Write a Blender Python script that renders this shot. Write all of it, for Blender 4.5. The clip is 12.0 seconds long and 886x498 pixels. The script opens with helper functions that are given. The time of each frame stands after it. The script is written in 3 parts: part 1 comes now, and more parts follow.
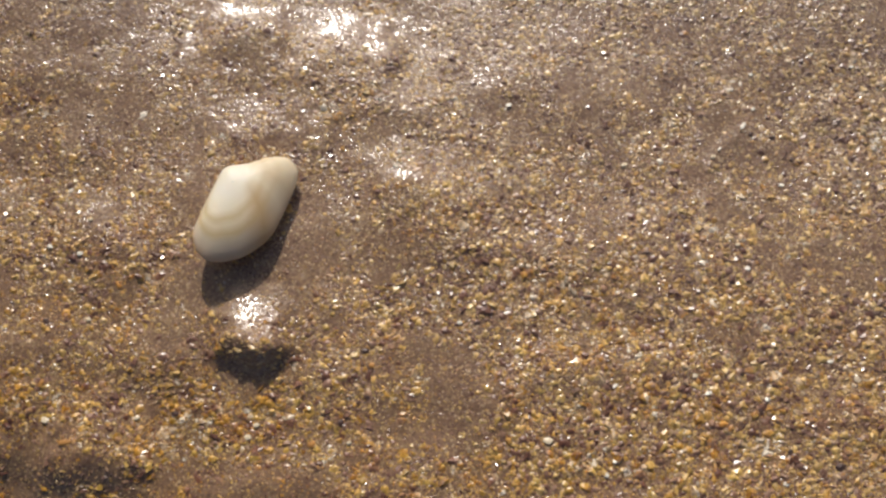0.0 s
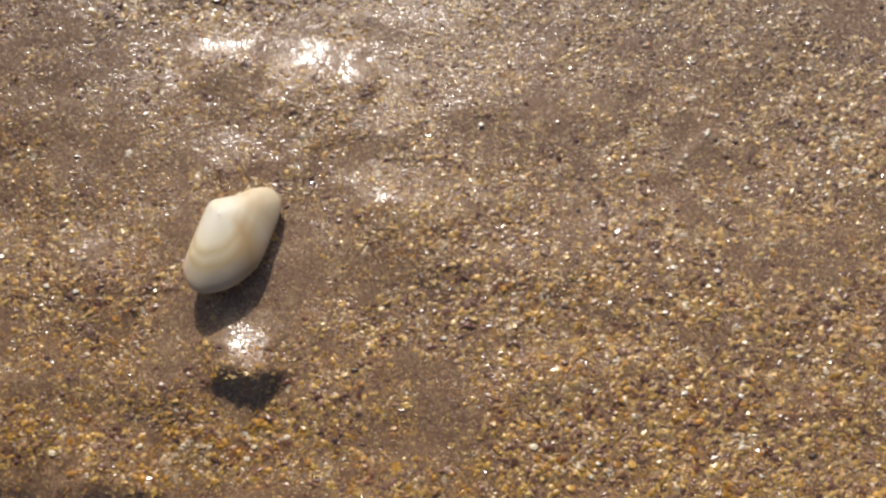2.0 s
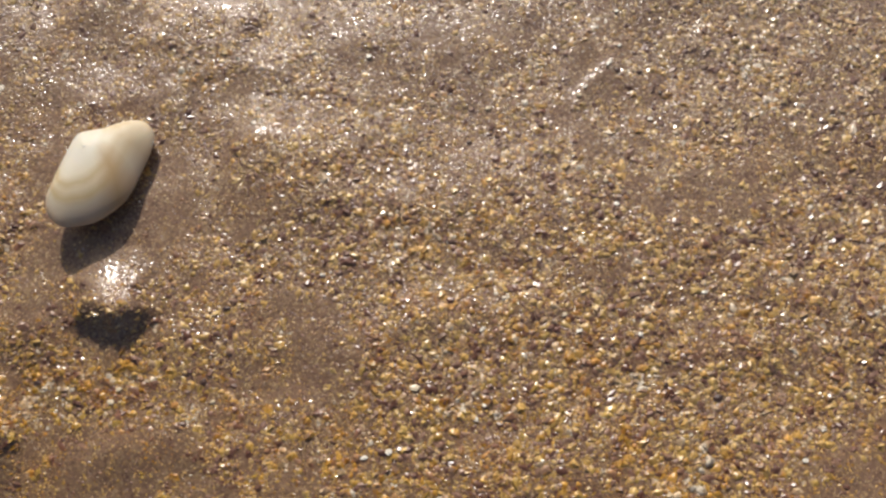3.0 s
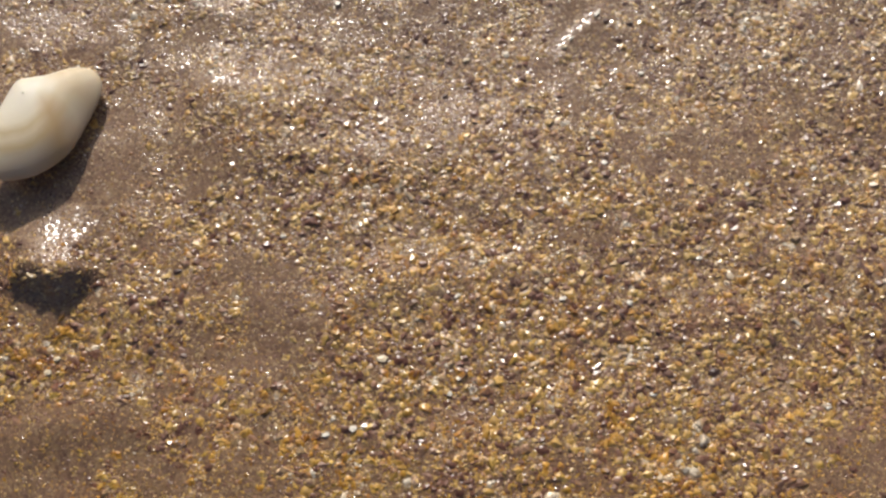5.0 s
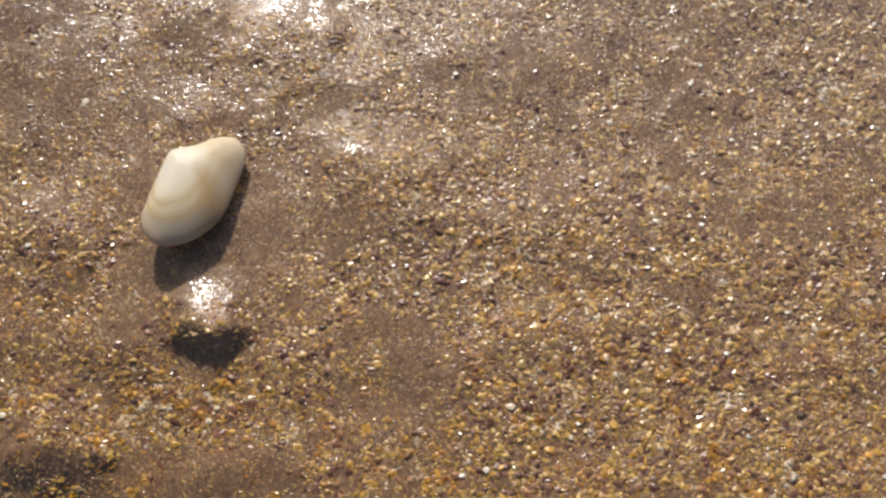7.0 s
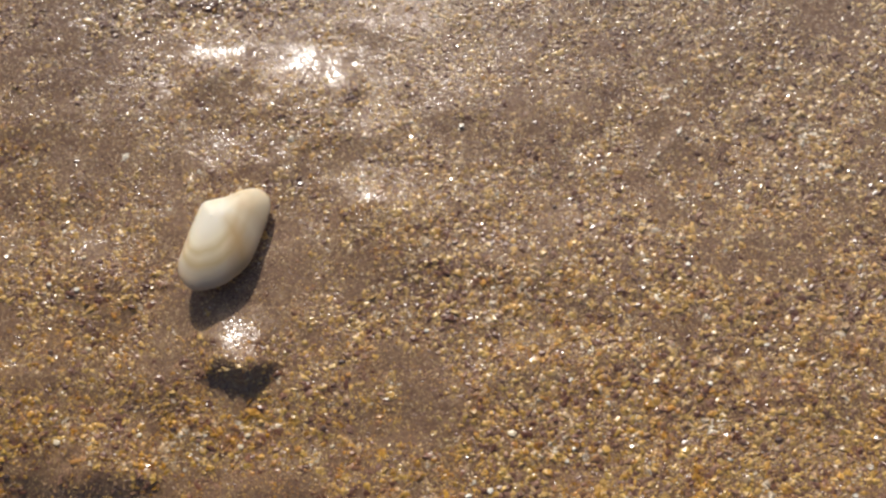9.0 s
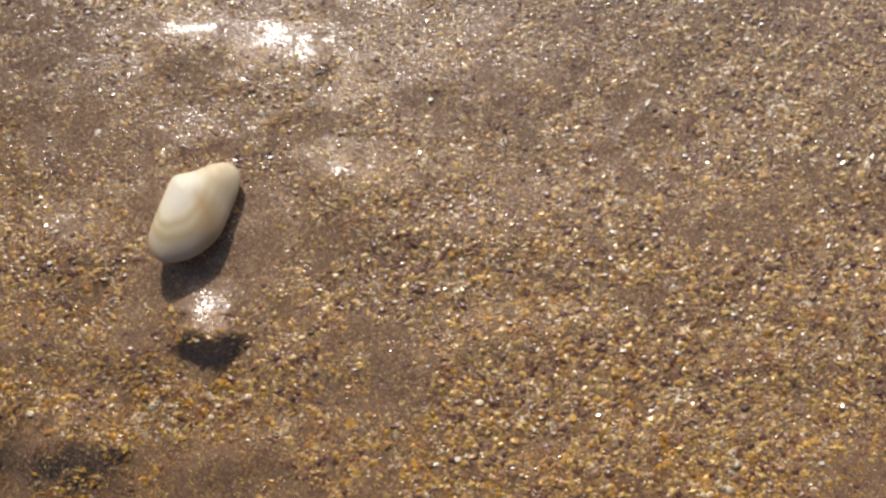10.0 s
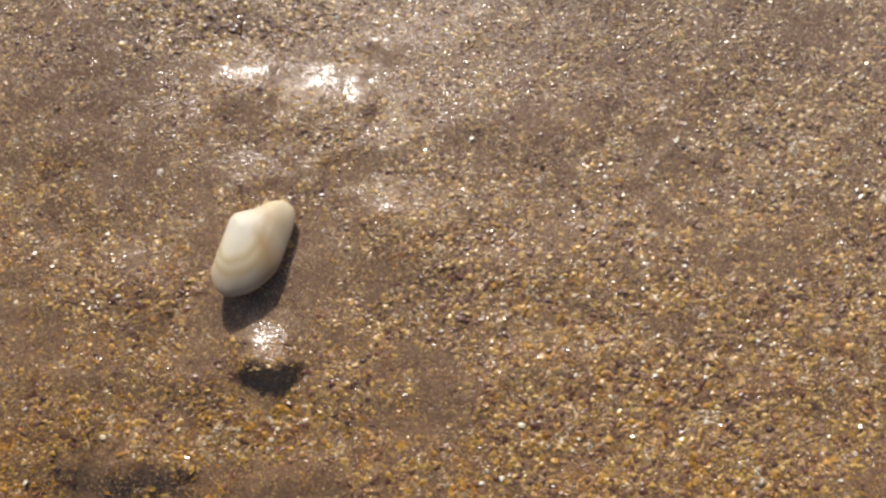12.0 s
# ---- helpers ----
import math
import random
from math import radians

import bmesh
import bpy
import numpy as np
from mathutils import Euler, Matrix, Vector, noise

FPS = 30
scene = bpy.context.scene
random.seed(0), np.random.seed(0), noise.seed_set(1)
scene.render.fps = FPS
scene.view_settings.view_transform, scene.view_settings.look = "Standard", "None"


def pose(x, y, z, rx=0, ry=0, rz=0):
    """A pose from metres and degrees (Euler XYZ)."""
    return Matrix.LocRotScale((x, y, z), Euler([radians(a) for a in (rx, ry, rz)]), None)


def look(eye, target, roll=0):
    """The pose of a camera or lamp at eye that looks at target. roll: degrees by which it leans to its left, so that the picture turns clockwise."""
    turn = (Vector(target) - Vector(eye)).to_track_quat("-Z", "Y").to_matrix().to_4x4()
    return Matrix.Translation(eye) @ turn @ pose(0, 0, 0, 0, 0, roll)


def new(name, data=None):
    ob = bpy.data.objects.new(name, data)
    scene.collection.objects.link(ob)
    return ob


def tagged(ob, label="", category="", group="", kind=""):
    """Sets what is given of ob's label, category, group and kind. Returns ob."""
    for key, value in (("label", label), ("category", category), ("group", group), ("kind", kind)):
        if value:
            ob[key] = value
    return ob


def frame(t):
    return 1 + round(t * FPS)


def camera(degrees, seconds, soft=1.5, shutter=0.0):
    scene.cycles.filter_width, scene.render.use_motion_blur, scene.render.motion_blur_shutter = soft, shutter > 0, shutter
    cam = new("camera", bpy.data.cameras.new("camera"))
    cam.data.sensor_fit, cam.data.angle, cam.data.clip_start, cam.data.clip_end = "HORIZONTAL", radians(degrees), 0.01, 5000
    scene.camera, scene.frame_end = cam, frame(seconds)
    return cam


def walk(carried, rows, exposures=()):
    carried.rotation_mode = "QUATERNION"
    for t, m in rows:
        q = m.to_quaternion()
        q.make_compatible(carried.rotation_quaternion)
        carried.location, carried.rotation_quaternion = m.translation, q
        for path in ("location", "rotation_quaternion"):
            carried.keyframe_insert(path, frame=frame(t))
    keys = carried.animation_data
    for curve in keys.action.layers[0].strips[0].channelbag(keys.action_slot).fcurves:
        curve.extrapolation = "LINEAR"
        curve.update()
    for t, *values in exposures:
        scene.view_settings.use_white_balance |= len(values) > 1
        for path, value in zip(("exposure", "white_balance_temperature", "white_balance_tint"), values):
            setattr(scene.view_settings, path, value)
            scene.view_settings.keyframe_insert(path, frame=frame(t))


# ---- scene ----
cam = camera(50, 12.0, soft=2.65)
PATH = [
    (0.0, look((-0.01772, -0.04983, 0.18595), (-0.01262, -0.00053, 0.0), 10.078)),
    (0.2, look((-0.02282, -0.04803, 0.18658), (-0.01489, 0.00034, 0.0), 13.193)),
    (0.4, look((-0.02815, -0.04677, 0.18717), (-0.01851, 0.00003, 0.0), 15.263)),
    (0.5, look((-0.02906, -0.04734, 0.18620), (-0.01873, -0.00094, 0.0), 16.103)),
    (0.7, look((-0.03049, -0.04911, 0.18507), (-0.01949, -0.00314, 0.0), 16.560)),
    (1.0, look((-0.03214, -0.04902, 0.19172), (-0.02090, -0.00163, 0.0), 16.245)),
    (1.2, look((-0.03706, -0.04695, 0.19592), (-0.02414, 0.00108, 0.0), 17.986)),
    (1.5, look((-0.04030, -0.04584, 0.19769), (-0.02662, 0.00248, 0.0), 18.747)),
    (1.7, look((-0.03339, -0.04360, 0.19700), (-0.02032, 0.00363, 0.0), 17.934)),
    (1.8, look((-0.02473, -0.04107, 0.19844), (-0.01519, 0.00572, 0.0), 13.048)),
    (2.0, look((-0.01575, -0.04369, 0.19571), (-0.00877, 0.00362, 0.0), 9.515)),
    (2.2, look((-0.00073, -0.04777, 0.19360), (0.00226, 0.00057, 0.0), 4.248)),
    (2.3, look((0.00495, -0.05102, 0.19174), (0.00589, -0.00095, 0.0), 1.688)),
    (2.5, look((0.00897, -0.05665, 0.18521), (0.00953, -0.00617, 0.0), 1.403)),
    (2.7, look((0.01304, -0.06159, 0.18029), (0.01373, -0.01055, 0.0), 1.693)),
    (4.3, look((0.01728, -0.05581, 0.18113), (0.01652, -0.00381, 0.0), -1.013)),
    (4.5, look((0.01978, -0.05900, 0.17348), (0.01995, -0.00779, 0.0), 0.193)),
    (4.8, look((0.02231, -0.06676, 0.16027), (0.02407, -0.01697, 0.0), 2.568)),
    (5.0, look((0.01808, -0.06575, 0.16306), (0.02034, -0.01710, 0.0), 3.820)),
    (5.1, look((0.00791, -0.06315, 0.16880), (0.01250, -0.01481, 0.0), 7.292)),
    (5.2, look((0.00023, -0.06075, 0.17287), (0.00615, -0.01240, 0.0), 8.941)),
    (5.3, look((-0.00968, -0.05754, 0.17633), (-0.00122, -0.01002, 0.0), 12.231)),
    (5.4, look((-0.01133, -0.05659, 0.17669), (-0.00258, -0.00923, 0.0), 12.525)),
    (5.5, look((-0.00984, -0.05643, 0.17622), (-0.00194, -0.00946, 0.0), 11.569)),
    (5.7, look((-0.00718, -0.05746, 0.17592), (0.00052, -0.00962, 0.0), 11.085)),
    (6.0, look((-0.01176, -0.05429, 0.17757), (-0.00252, -0.00822, 0.0), 13.079)),
    (6.2, look((-0.01359, -0.05568, 0.17692), (-0.00314, -0.00973, 0.0), 14.606)),
    (6.5, look((-0.01170, -0.05558, 0.18043), (-0.00206, -0.00947, 0.0), 13.239)),
    (6.7, look((-0.01286, -0.05166, 0.18451), (-0.00309, -0.00606, 0.0), 13.127)),
    (8.3, look((-0.00914, -0.05228, 0.18495), (-0.00305, -0.00627, 0.0), 8.263)),
    (8.5, look((-0.01202, -0.05026, 0.18828), (-0.00494, -0.00440, 0.0), 9.474)),
    (8.8, look((-0.01130, -0.04667, 0.19919), (-0.00511, -0.00034, 0.0), 8.351)),
    (9.0, look((-0.01002, -0.04337, 0.20590), (-0.00486, 0.00289, 0.0), 6.985)),
    (9.2, look((-0.00642, -0.04212, 0.20951), (-0.00295, 0.00284, 0.0), 5.058)),
    (9.5, look((-0.00554, -0.04261, 0.21176), (-0.00228, 0.00236, 0.0), 4.554)),
    (9.7, look((-0.00560, -0.04373, 0.21047), (-0.00212, 0.00055, 0.0), 4.954)),
    (10.0, look((-0.00054, -0.04859, 0.20680), (0.00220, -0.00338, 0.0), 3.819)),
    (10.2, look((-0.00103, -0.04654, 0.21026), (0.00076, -0.00185, 0.0), 2.619)),
    (10.5, look((-0.00193, -0.04910, 0.20820), (-0.00006, -0.00307, 0.0), 2.860)),
    (10.7, look((-0.00116, -0.05083, 0.20447), (0.00236, -0.00602, 0.0), 4.786)),
    (11.0, look((-0.00360, -0.05319, 0.20492), (0.00036, -0.00774, 0.0), 5.548)),
    (11.2, look((-0.00841, -0.05033, 0.20729), (-0.00338, -0.00566, 0.0), 6.990)),
    (11.5, look((-0.00902, -0.04691, 0.21005), (-0.00443, -0.00215, 0.0), 6.114)),
    (11.7, look((-0.00678, -0.04321, 0.21595), (-0.00437, 0.00079, 0.0), 2.959)),
    (11.9, look((-0.00870, -0.04006, 0.22079), (-0.00649, 0.00355, 0.0), 2.649)),
    (12.0, look((-0.01065, -0.03973, 0.22277), (-0.00794, 0.00425, 0.0), 3.608)),
]
walk(cam, PATH)

# ---- world, sun, exposure ----
SUN_ELEVATION = 35.0
SUN_TURN = 10.0          # degrees to the left of +y
scene.view_settings.exposure = -0.56
world = bpy.data.worlds.new("sky")
scene.world = world
world.use_nodes = True
wn = world.node_tree
sky = wn.nodes.new("ShaderNodeTexSky")
sky.sky_type = 'NISHITA'
sky.sun_disc = False
sky.dust_density = 4.0
sky.air_density = 0.8
sky.sun_elevation = radians(SUN_ELEVATION)
sky.sun_rotation = radians(-SUN_TURN)
wn.links.new(sky.outputs["Color"], wn.nodes["Background"].inputs["Color"])
wn.nodes["Background"].inputs["Strength"].default_value = 0.097
sun_data = bpy.data.lights.new("sun", 'SUN')
sun_data.energy = 4.6
sun_data.angle = radians(0.53)
sun_data.color = (1.0, 0.955, 0.885)
sun = new("sun", sun_data)
_e, _a = radians(SUN_ELEVATION), radians(SUN_TURN)
sun.matrix_world = look((-math.sin(_a) * math.cos(_e) * 3, math.cos(_a) * math.cos(_e) * 3, math.sin(_e) * 3), (0, 0, 0))

# ---- materials ----
CM = 0.01


class Nodes:
    """A short hand for building a node material."""

    def __init__(self, name):
        self.mat = bpy.data.materials.new(name)
        self.mat.use_nodes = True
        self.tree = self.mat.node_tree
        self.bsdf = self.tree.nodes["Principled BSDF"]

    def add(self, kind, **values):
        node = self.tree.nodes.new(kind)
        for key, value in values.items():
            node.inputs[key].default_value = value
        return node

    def link(self, a, b):
        self.tree.links.new(a, b)

    def place(self):
        return self.tree.nodes.new("ShaderNodeTexCoord").outputs["Object"]

    def noise(self, vector, scale, detail=3.0, rough=0.55):
        n = self.add("ShaderNodeTexNoise", Scale=scale, Detail=detail, Roughness=rough)
        self.link(vector, n.inputs["Vector"])
        return n.outputs["Fac"]

    def ramp(self, value, stops, mode='LINEAR'):
        n = self.tree.nodes.new("ShaderNodeValToRGB")
        r = n.color_ramp
        r.interpolation = mode
        while len(r.elements) < len(stops):
            r.elements.new(0.5)
        for e, (p, c) in zip(r.elements, stops):
            e.position = p
            e.color = (*c, 1)
        self.link(value, n.inputs["Fac"])
        return n.outputs["Color"]

    def mix(self, fac, a, b, blend='MIX'):
        n = self.tree.nodes.new("ShaderNodeMix")
        n.data_type = 'RGBA'
        n.blend_type = blend
        for sock, v in ((n.inputs[0], fac), (n.inputs[6], a), (n.inputs[7], b)):
            if isinstance(v, (int, float)):
                sock.default_value = v
            elif isinstance(v, tuple):
                sock.default_value = (*v, 1)
            else:
                self.link(v, sock)
        return n.outputs[2]

    def maths(self, op, a, b=0.0, clamp=False):
        n = self.tree.nodes.new("ShaderNodeMath")
        n.operation = op
        n.use_clamp = clamp
        for sock, v in zip(n.inputs, (a, b)):
            if isinstance(v, (int, float)):
                sock.default_value = v
            else:
                self.link(v, sock)
        return n.outputs[0]

    def bump(self, height, strength, distance, under=None):
        n = self.add("ShaderNodeBump", Strength=strength, Distance=distance)
        self.link(height, n.inputs["Height"])
        if under is not None:
            self.link(under, n.inputs["Normal"])
        return n.outputs["Normal"]

    def attribute(self, name):
        n = self.tree.nodes.new("ShaderNodeAttribute")
        n.attribute_name = name
        return n.outputs["Fac"]


def gathered(n, p, drift):
    """The golden sand has gathered down the beach (1), greyer sand lies up it (0)."""
    apart = n.tree.nodes.new("ShaderNodeSeparateXYZ")
    n.link(p, apart.inputs[0])
    along = n.maths('MULTIPLY_ADD', apart.outputs[0], -1.2)
    n.link(n.maths('MULTIPLY', apart.outputs[1], -5.5), along.node.inputs[2])
    here = n.maths('ADD', n.maths('ADD', along, 0.5), n.maths('MULTIPLY', n.maths('SUBTRACT', drift, 0.5), 0.6), True)
    # farther along the beach the two are mixed
    away = n.tree.nodes.new("ShaderNodeVectorMath")
    away.operation = 'LENGTH'
    n.link(p, away.inputs[0])
    span = n.add("ShaderNodeMapRange", **{"From Min": 0.13, "From Max": 0.6, "To Min": 1.0, "To Max": 0.0})
    n.link(away.outputs["Value"], span.inputs["Value"])
    mixed = n.maths('MULTIPLY_ADD', n.maths('SUBTRACT', here, 0.5), span.outputs[0])
    mixed.node.inputs[2].default_value = 0.5
    return mixed


def wet_silt():
    """Fine wet sand with a water film: brown, speckled grain by grain."""
    n = Nodes("wet_silt")
    p = n.place()
    cells = n.add("ShaderNodeTexVoronoi", Scale=2300.0)
    n.link(p, cells.inputs["Vector"])
    hue = n.tree.nodes.new("ShaderNodeSeparateColor")
    n.link(cells.outputs["Color"], hue.inputs["Color"])
    speck = n.ramp(hue.outputs[0], [(0.0, (0.07, 0.04, 0.028)), (0.25, (0.17, 0.10, 0.074)), (0.6, (0.25, 0.152, 0.108)),
                                    (0.85, (0.32, 0.20, 0.125)), (1.0, (0.52, 0.40, 0.27))])
    broad = n.ramp(n.noise(p, 75.0, 4.0), [(0.3, (0.13, 0.074, 0.052)), (0.46, (0.24, 0.146, 0.106)), (0.56, (0.225, 0.148, 0.098)), (0.70, (0.27, 0.182, 0.122))])
    flecks = n.add("ShaderNodeTexVoronoi", Scale=1500.0)
    n.link(p, flecks.inputs["Vector"])
    tone = n.tree.nodes.new("ShaderNodeSeparateColor")
    n.link(flecks.outputs["Color"], tone.inputs["Color"])
    coarse = n.ramp(tone.outputs[1], [(0.0, (0.13, 0.075, 0.05)), (0.35, (0.23, 0.14, 0.095)), (0.6, (0.28, 0.172, 0.115)), (0.8, (0.36, 0.235, 0.12)), (1.0, (0.46, 0.34, 0.22))])
    where = n.ramp(n.noise(p, 120.0, 3.0), [(0.40, (0.1, 0.1, 0.1)), (0.6, (0.5, 0.5, 0.5))])
    colour = n.mix(where, n.mix(0.55, broad, speck), coarse)
    open_sand = n.maths('SUBTRACT', 1.0, n.maths('MULTIPLY', n.attribute("fine"), 0.45), True)
    warm = n.maths('MULTIPLY', gathered(n, p, n.noise(p, 45.0, 3.0)), open_sand)
    colour = n.mix(warm, colour, n.mix(1.0, colour, (1.08, 0.98, 0.68), 'MULTIPLY'))
    n.link(colour, n.bsdf.inputs["Base Color"])
    bare = n.maths('MULTIPLY_ADD', n.attribute("fine"), -0.80)
    bare.node.inputs[2].default_value = 1.0
    lumps = n.bump(n.noise(p, 1100.0, 2.0), 1.0, 0.0003)
    n.link(bare, lumps.node.inputs["Strength"])
    n.link(lumps, n.bsdf.inputs["Normal"])
    n.bsdf.inputs["Roughness"].default_value = 0.5
    # the water film stands in small beads between the grains, calmer over fine sand
    film = n.bump(n.noise(p, 1150.0, 1.4), 1.0, 0.00054)
    calm = n.maths('MULTIPLY_ADD', n.attribute("fine"), -0.70)
    calm.node.inputs[2].default_value = 1.0
    n.link(calm, film.node.inputs["Strength"])
    n.link(film, n.bsdf.inputs["Coat Normal"])
    rough = n.maths('MULTIPLY_ADD', n.noise(p, 700.0, 2.0), 0.16)
    rough.node.inputs[2].default_value = 0.09
    n.link(rough, n.bsdf.inputs["Coat Roughness"])
    n.bsdf.inputs["Coat Weight"].default_value = 1.0
    n.bsdf.inputs["Specular IOR Level"].default_value = 0.1
    n.bsdf.inputs["Coat IOR"].default_value = 1.55
    return n.mat


def grain_mix(name, sharp, dull, spread, middle, sated):
    """Wet quartz, amber, mauve and shelly grains, a colour to each."""
    n = Nodes(name)
    p = n.place()
    isle = n.tree.nodes.new("ShaderNodeNewGeometry").outputs["Random Per Island"]
    dice = n.tree.nodes.new("ShaderNodeTexWhiteNoise")
    dice.noise_dimensions = '1D'
    n.link(isle, dice.inputs["W"])
    second = dice.outputs["Value"]
    drift = n.noise(p, 65.0, 3.0)
    clump = n.maths('MULTIPLY', n.maths('SUBTRACT', n.noise(p, 210.0, 3.0), 0.5), 1.15)
    blotch = n.maths('MULTIPLY', n.maths('SUBTRACT', n.noise(p, 1300.0, 2.0), 0.5), 0.25)
    own = n.maths('MULTIPLY_ADD', isle, spread)
    own.node.inputs[2].default_value = middle - spread / 2
    pick = n.maths('ADD', n.maths('ADD', n.maths('ADD', own, blotch), clump), n.maths('MULTIPLY', n.maths('SUBTRACT', drift, 0.5), 0.5), True)
    colour = n.ramp(pick, [(0.0, (0.15, 0.072, 0.050)), (0.11, (0.18, 0.096, 0.070)), (0.23, (0.27, 0.165, 0.120)), (0.33, (0.34, 0.22, 0.150)),
                           (0.40, (0.41, 0.22, 0.078)), (0.47, (0.54, 0.34, 0.125)), (0.56, (0.62, 0.425, 0.19)), (0.63, (0.41, 0.27, 0.125)), (0.70, (0.64, 0.44, 0.165)),
                           (0.77, (0.68, 0.50, 0.26)), (0.82, (0.31, 0.20, 0.15)), (0.91, (0.66, 0.50, 0.31)), (0.95, (0.46, 0.38, 0.30)), (1.0, (0.86, 0.77, 0.63))])
    hue = n.add("ShaderNodeHueSaturation")
    n.link(colour, hue.inputs["Color"])
    rich = n.maths('MULTIPLY_ADD', gathered(n, p, drift), 0.40)
    rich.node.inputs[2].default_value = sated
    n.link(rich, hue.inputs["Saturation"])
    shade = n.maths('MULTIPLY_ADD', second, 0.52)
    shade.node.inputs[2].default_value = 0.73
    n.link(shade, hue.inputs["Value"])
    rust = n.ramp(n.noise(p, 130.0, 2.0), [(0.50, (0, 0, 0)), (0.64, (0.8, 0.8, 0.8))])
    colour = n.mix(n.mix(1.0, rust, gathered(n, p, drift), 'MULTIPLY'), hue.outputs[0], n.mix(1.0, hue.outputs[0], (1.05, 0.85, 0.60), 'MULTIPLY'))
    veins = n.ramp(n.noise(p, 2600.0, 2.0), [(0.32, (0.55, 0.48, 0.44)), (0.5, (0.97, 0.95, 0.93)), (0.68, (1.35, 1.3, 1.2))])
    n.link(n.mix(1.0, colour, n.mix(0.45, (1.0, 1.0, 1.0), veins), 'MULTIPLY'), n.bsdf.inputs["Base Color"])
    chipped = n.bump(n.noise(p, 1700.0, 2.0), 0.14, 0.0003)
    n.link(chipped, n.bsdf.inputs["Normal"])
    n.bsdf.inputs["Roughness"].default_value = 0.5
    n.link(n.bump(n.noise(p, 2600.0, 1.0), 0.10, 0.0002), n.bsdf.inputs["Coat Normal"])
    n.bsdf.inputs["Specular IOR Level"].default_value = 0.15
    gloss = n.maths('MULTIPLY_ADD', n.maths('POWER', second, 0.6), dull - sharp)
    gloss.node.inputs[2].default_value = sharp
    n.link(gloss, n.bsdf.inputs["Coat Roughness"])
    n.bsdf.inputs["Coat Weight"].default_value = 1.0
    n.bsdf.inputs["Coat IOR"].default_value = 1.62
    return n.mat


def plain_grain(name, low, high, rough=0.3):
    n = Nodes(name)
    p = n.place()
    n.link(n.ramp(n.noise(p, 900.0, 3.0), [(0.3, low), (0.7, high)]), n.bsdf.inputs["Base Color"])
    n.link(n.bump(n.noise(p, 2500.0, 2.0), 0.3, 0.0002), n.bsdf.inputs["Normal"])
    n.bsdf.inputs["Roughness"].default_value = rough
    return n.mat


def shell_glaze():
    """Cream shell with tan growth bands, bounce light painted into the rim, and an orange blush along one ray."""
    n = Nodes("shell_glaze")
    p = n.place()
    wob = n.maths('MULTIPLY', n.maths('SUBTRACT', n.noise(p, 160.0, 3.0), 0.5), 0.10)
    growth = n.maths('ADD', n.attribute("growth"), wob)
    # last two stops are warmed to imitate sunlight bounced off the sand
    bands = n.ramp(growth, [(0.0, (0.84, 0.73, 0.58)), (0.30, (0.84, 0.73, 0.58)), (0.50, (0.81, 0.68, 0.50)), (0.59, (0.62, 0.46, 0.26)),
                            (0.66, (0.75, 0.60, 0.41)), (0.75, (0.61, 0.44, 0.24)), (0.83, (0.73, 0.58, 0.41)), (0.92, (0.76, 0.57, 0.40)), (1.0, (0.70, 0.47, 0.30))])
    cross = n.maths('ADD', n.attribute("ray"), n.maths('MULTIPLY', wob, 0.7))
    lean = n.maths('ADD', cross, n.maths('MULTIPLY', n.maths('SUBTRACT', 0.72, growth), 0.30))
    blush = n.ramp(lean, [(0.0, (0.05, 0.05, 0.05)), (0.10, (0.2, 0.2, 0.2)), (0.22, (0.45, 0.45, 0.45)), (0.36, (0.05, 0.05, 0.05)), (0.55, (0.95, 0.95, 0.95)), (0.70, (0.1, 0.1, 0.1)), (1.0, (0, 0, 0))])
    far = n.ramp(growth, [(0.32, (0, 0, 0)), (0.62, (1, 1, 1))])
    side = n.ramp(cross, [(0.2, (0.25, 0.25, 0.25)), (0.6, (1, 1, 1))])
    ground_tone = n.mix(side, (0.79, 0.64, 0.45), bands)
    tone = n.mix(far, bands, ground_tone)
    colour = n.mix(n.mix(1.0, blush, far, 'MULTIPLY'), tone, (0.54, 0.35, 0.18))
    n.link(colour, n.bsdf.inputs["Base Color"])
    lines = n.maths('SINE', n.maths('MULTIPLY', growth, 170.0))
    n.link(n.bump(lines, 0.04, 0.0001, n.bump(n.noise(p, 1200.0, 3.0), 0.12, 0.0002)), n.bsdf.inputs["Normal"])
    n.bsdf.inputs["Roughness"].default_value = 0.52
    n.bsdf.inputs["Subsurface Weight"].default_value = 0.35
    n.bsdf.inputs["Subsurface Radius"].default_value = (0.0030, 0.0021, 0.0013)
    n.bsdf.inputs["Subsurface Scale"].default_value = 1.0
    return n.mat


SILT, SHELL = wet_silt(), shell_glaze()
GRAINS, SPECKS = grain_mix("grain_mix", 0.14, 0.36, 0.84, 0.46, 0.88), grain_mix("fine_grain_mix", 0.14, 0.36, 0.75, 0.38, 0.70)
CHALK = plain_grain("chalky_shell", (0.66, 0.60, 0.50), (0.82, 0.77, 0.68))
DARK = plain_grain("dark_stone", (0.06, 0.032, 0.026), (0.12, 0.066, 0.05), 0.4)
AMBER = plain_grain("amber_stone", (0.40, 0.18, 0.045), (0.62, 0.32, 0.10))
CREAM = plain_grain("cream_stone", (0.58, 0.47, 0.31), (0.76, 0.64, 0.46))

# ---- relief of the sand; lengths in centimetres ----
TABLE = np.random.default_rng(7).random((256, 256))


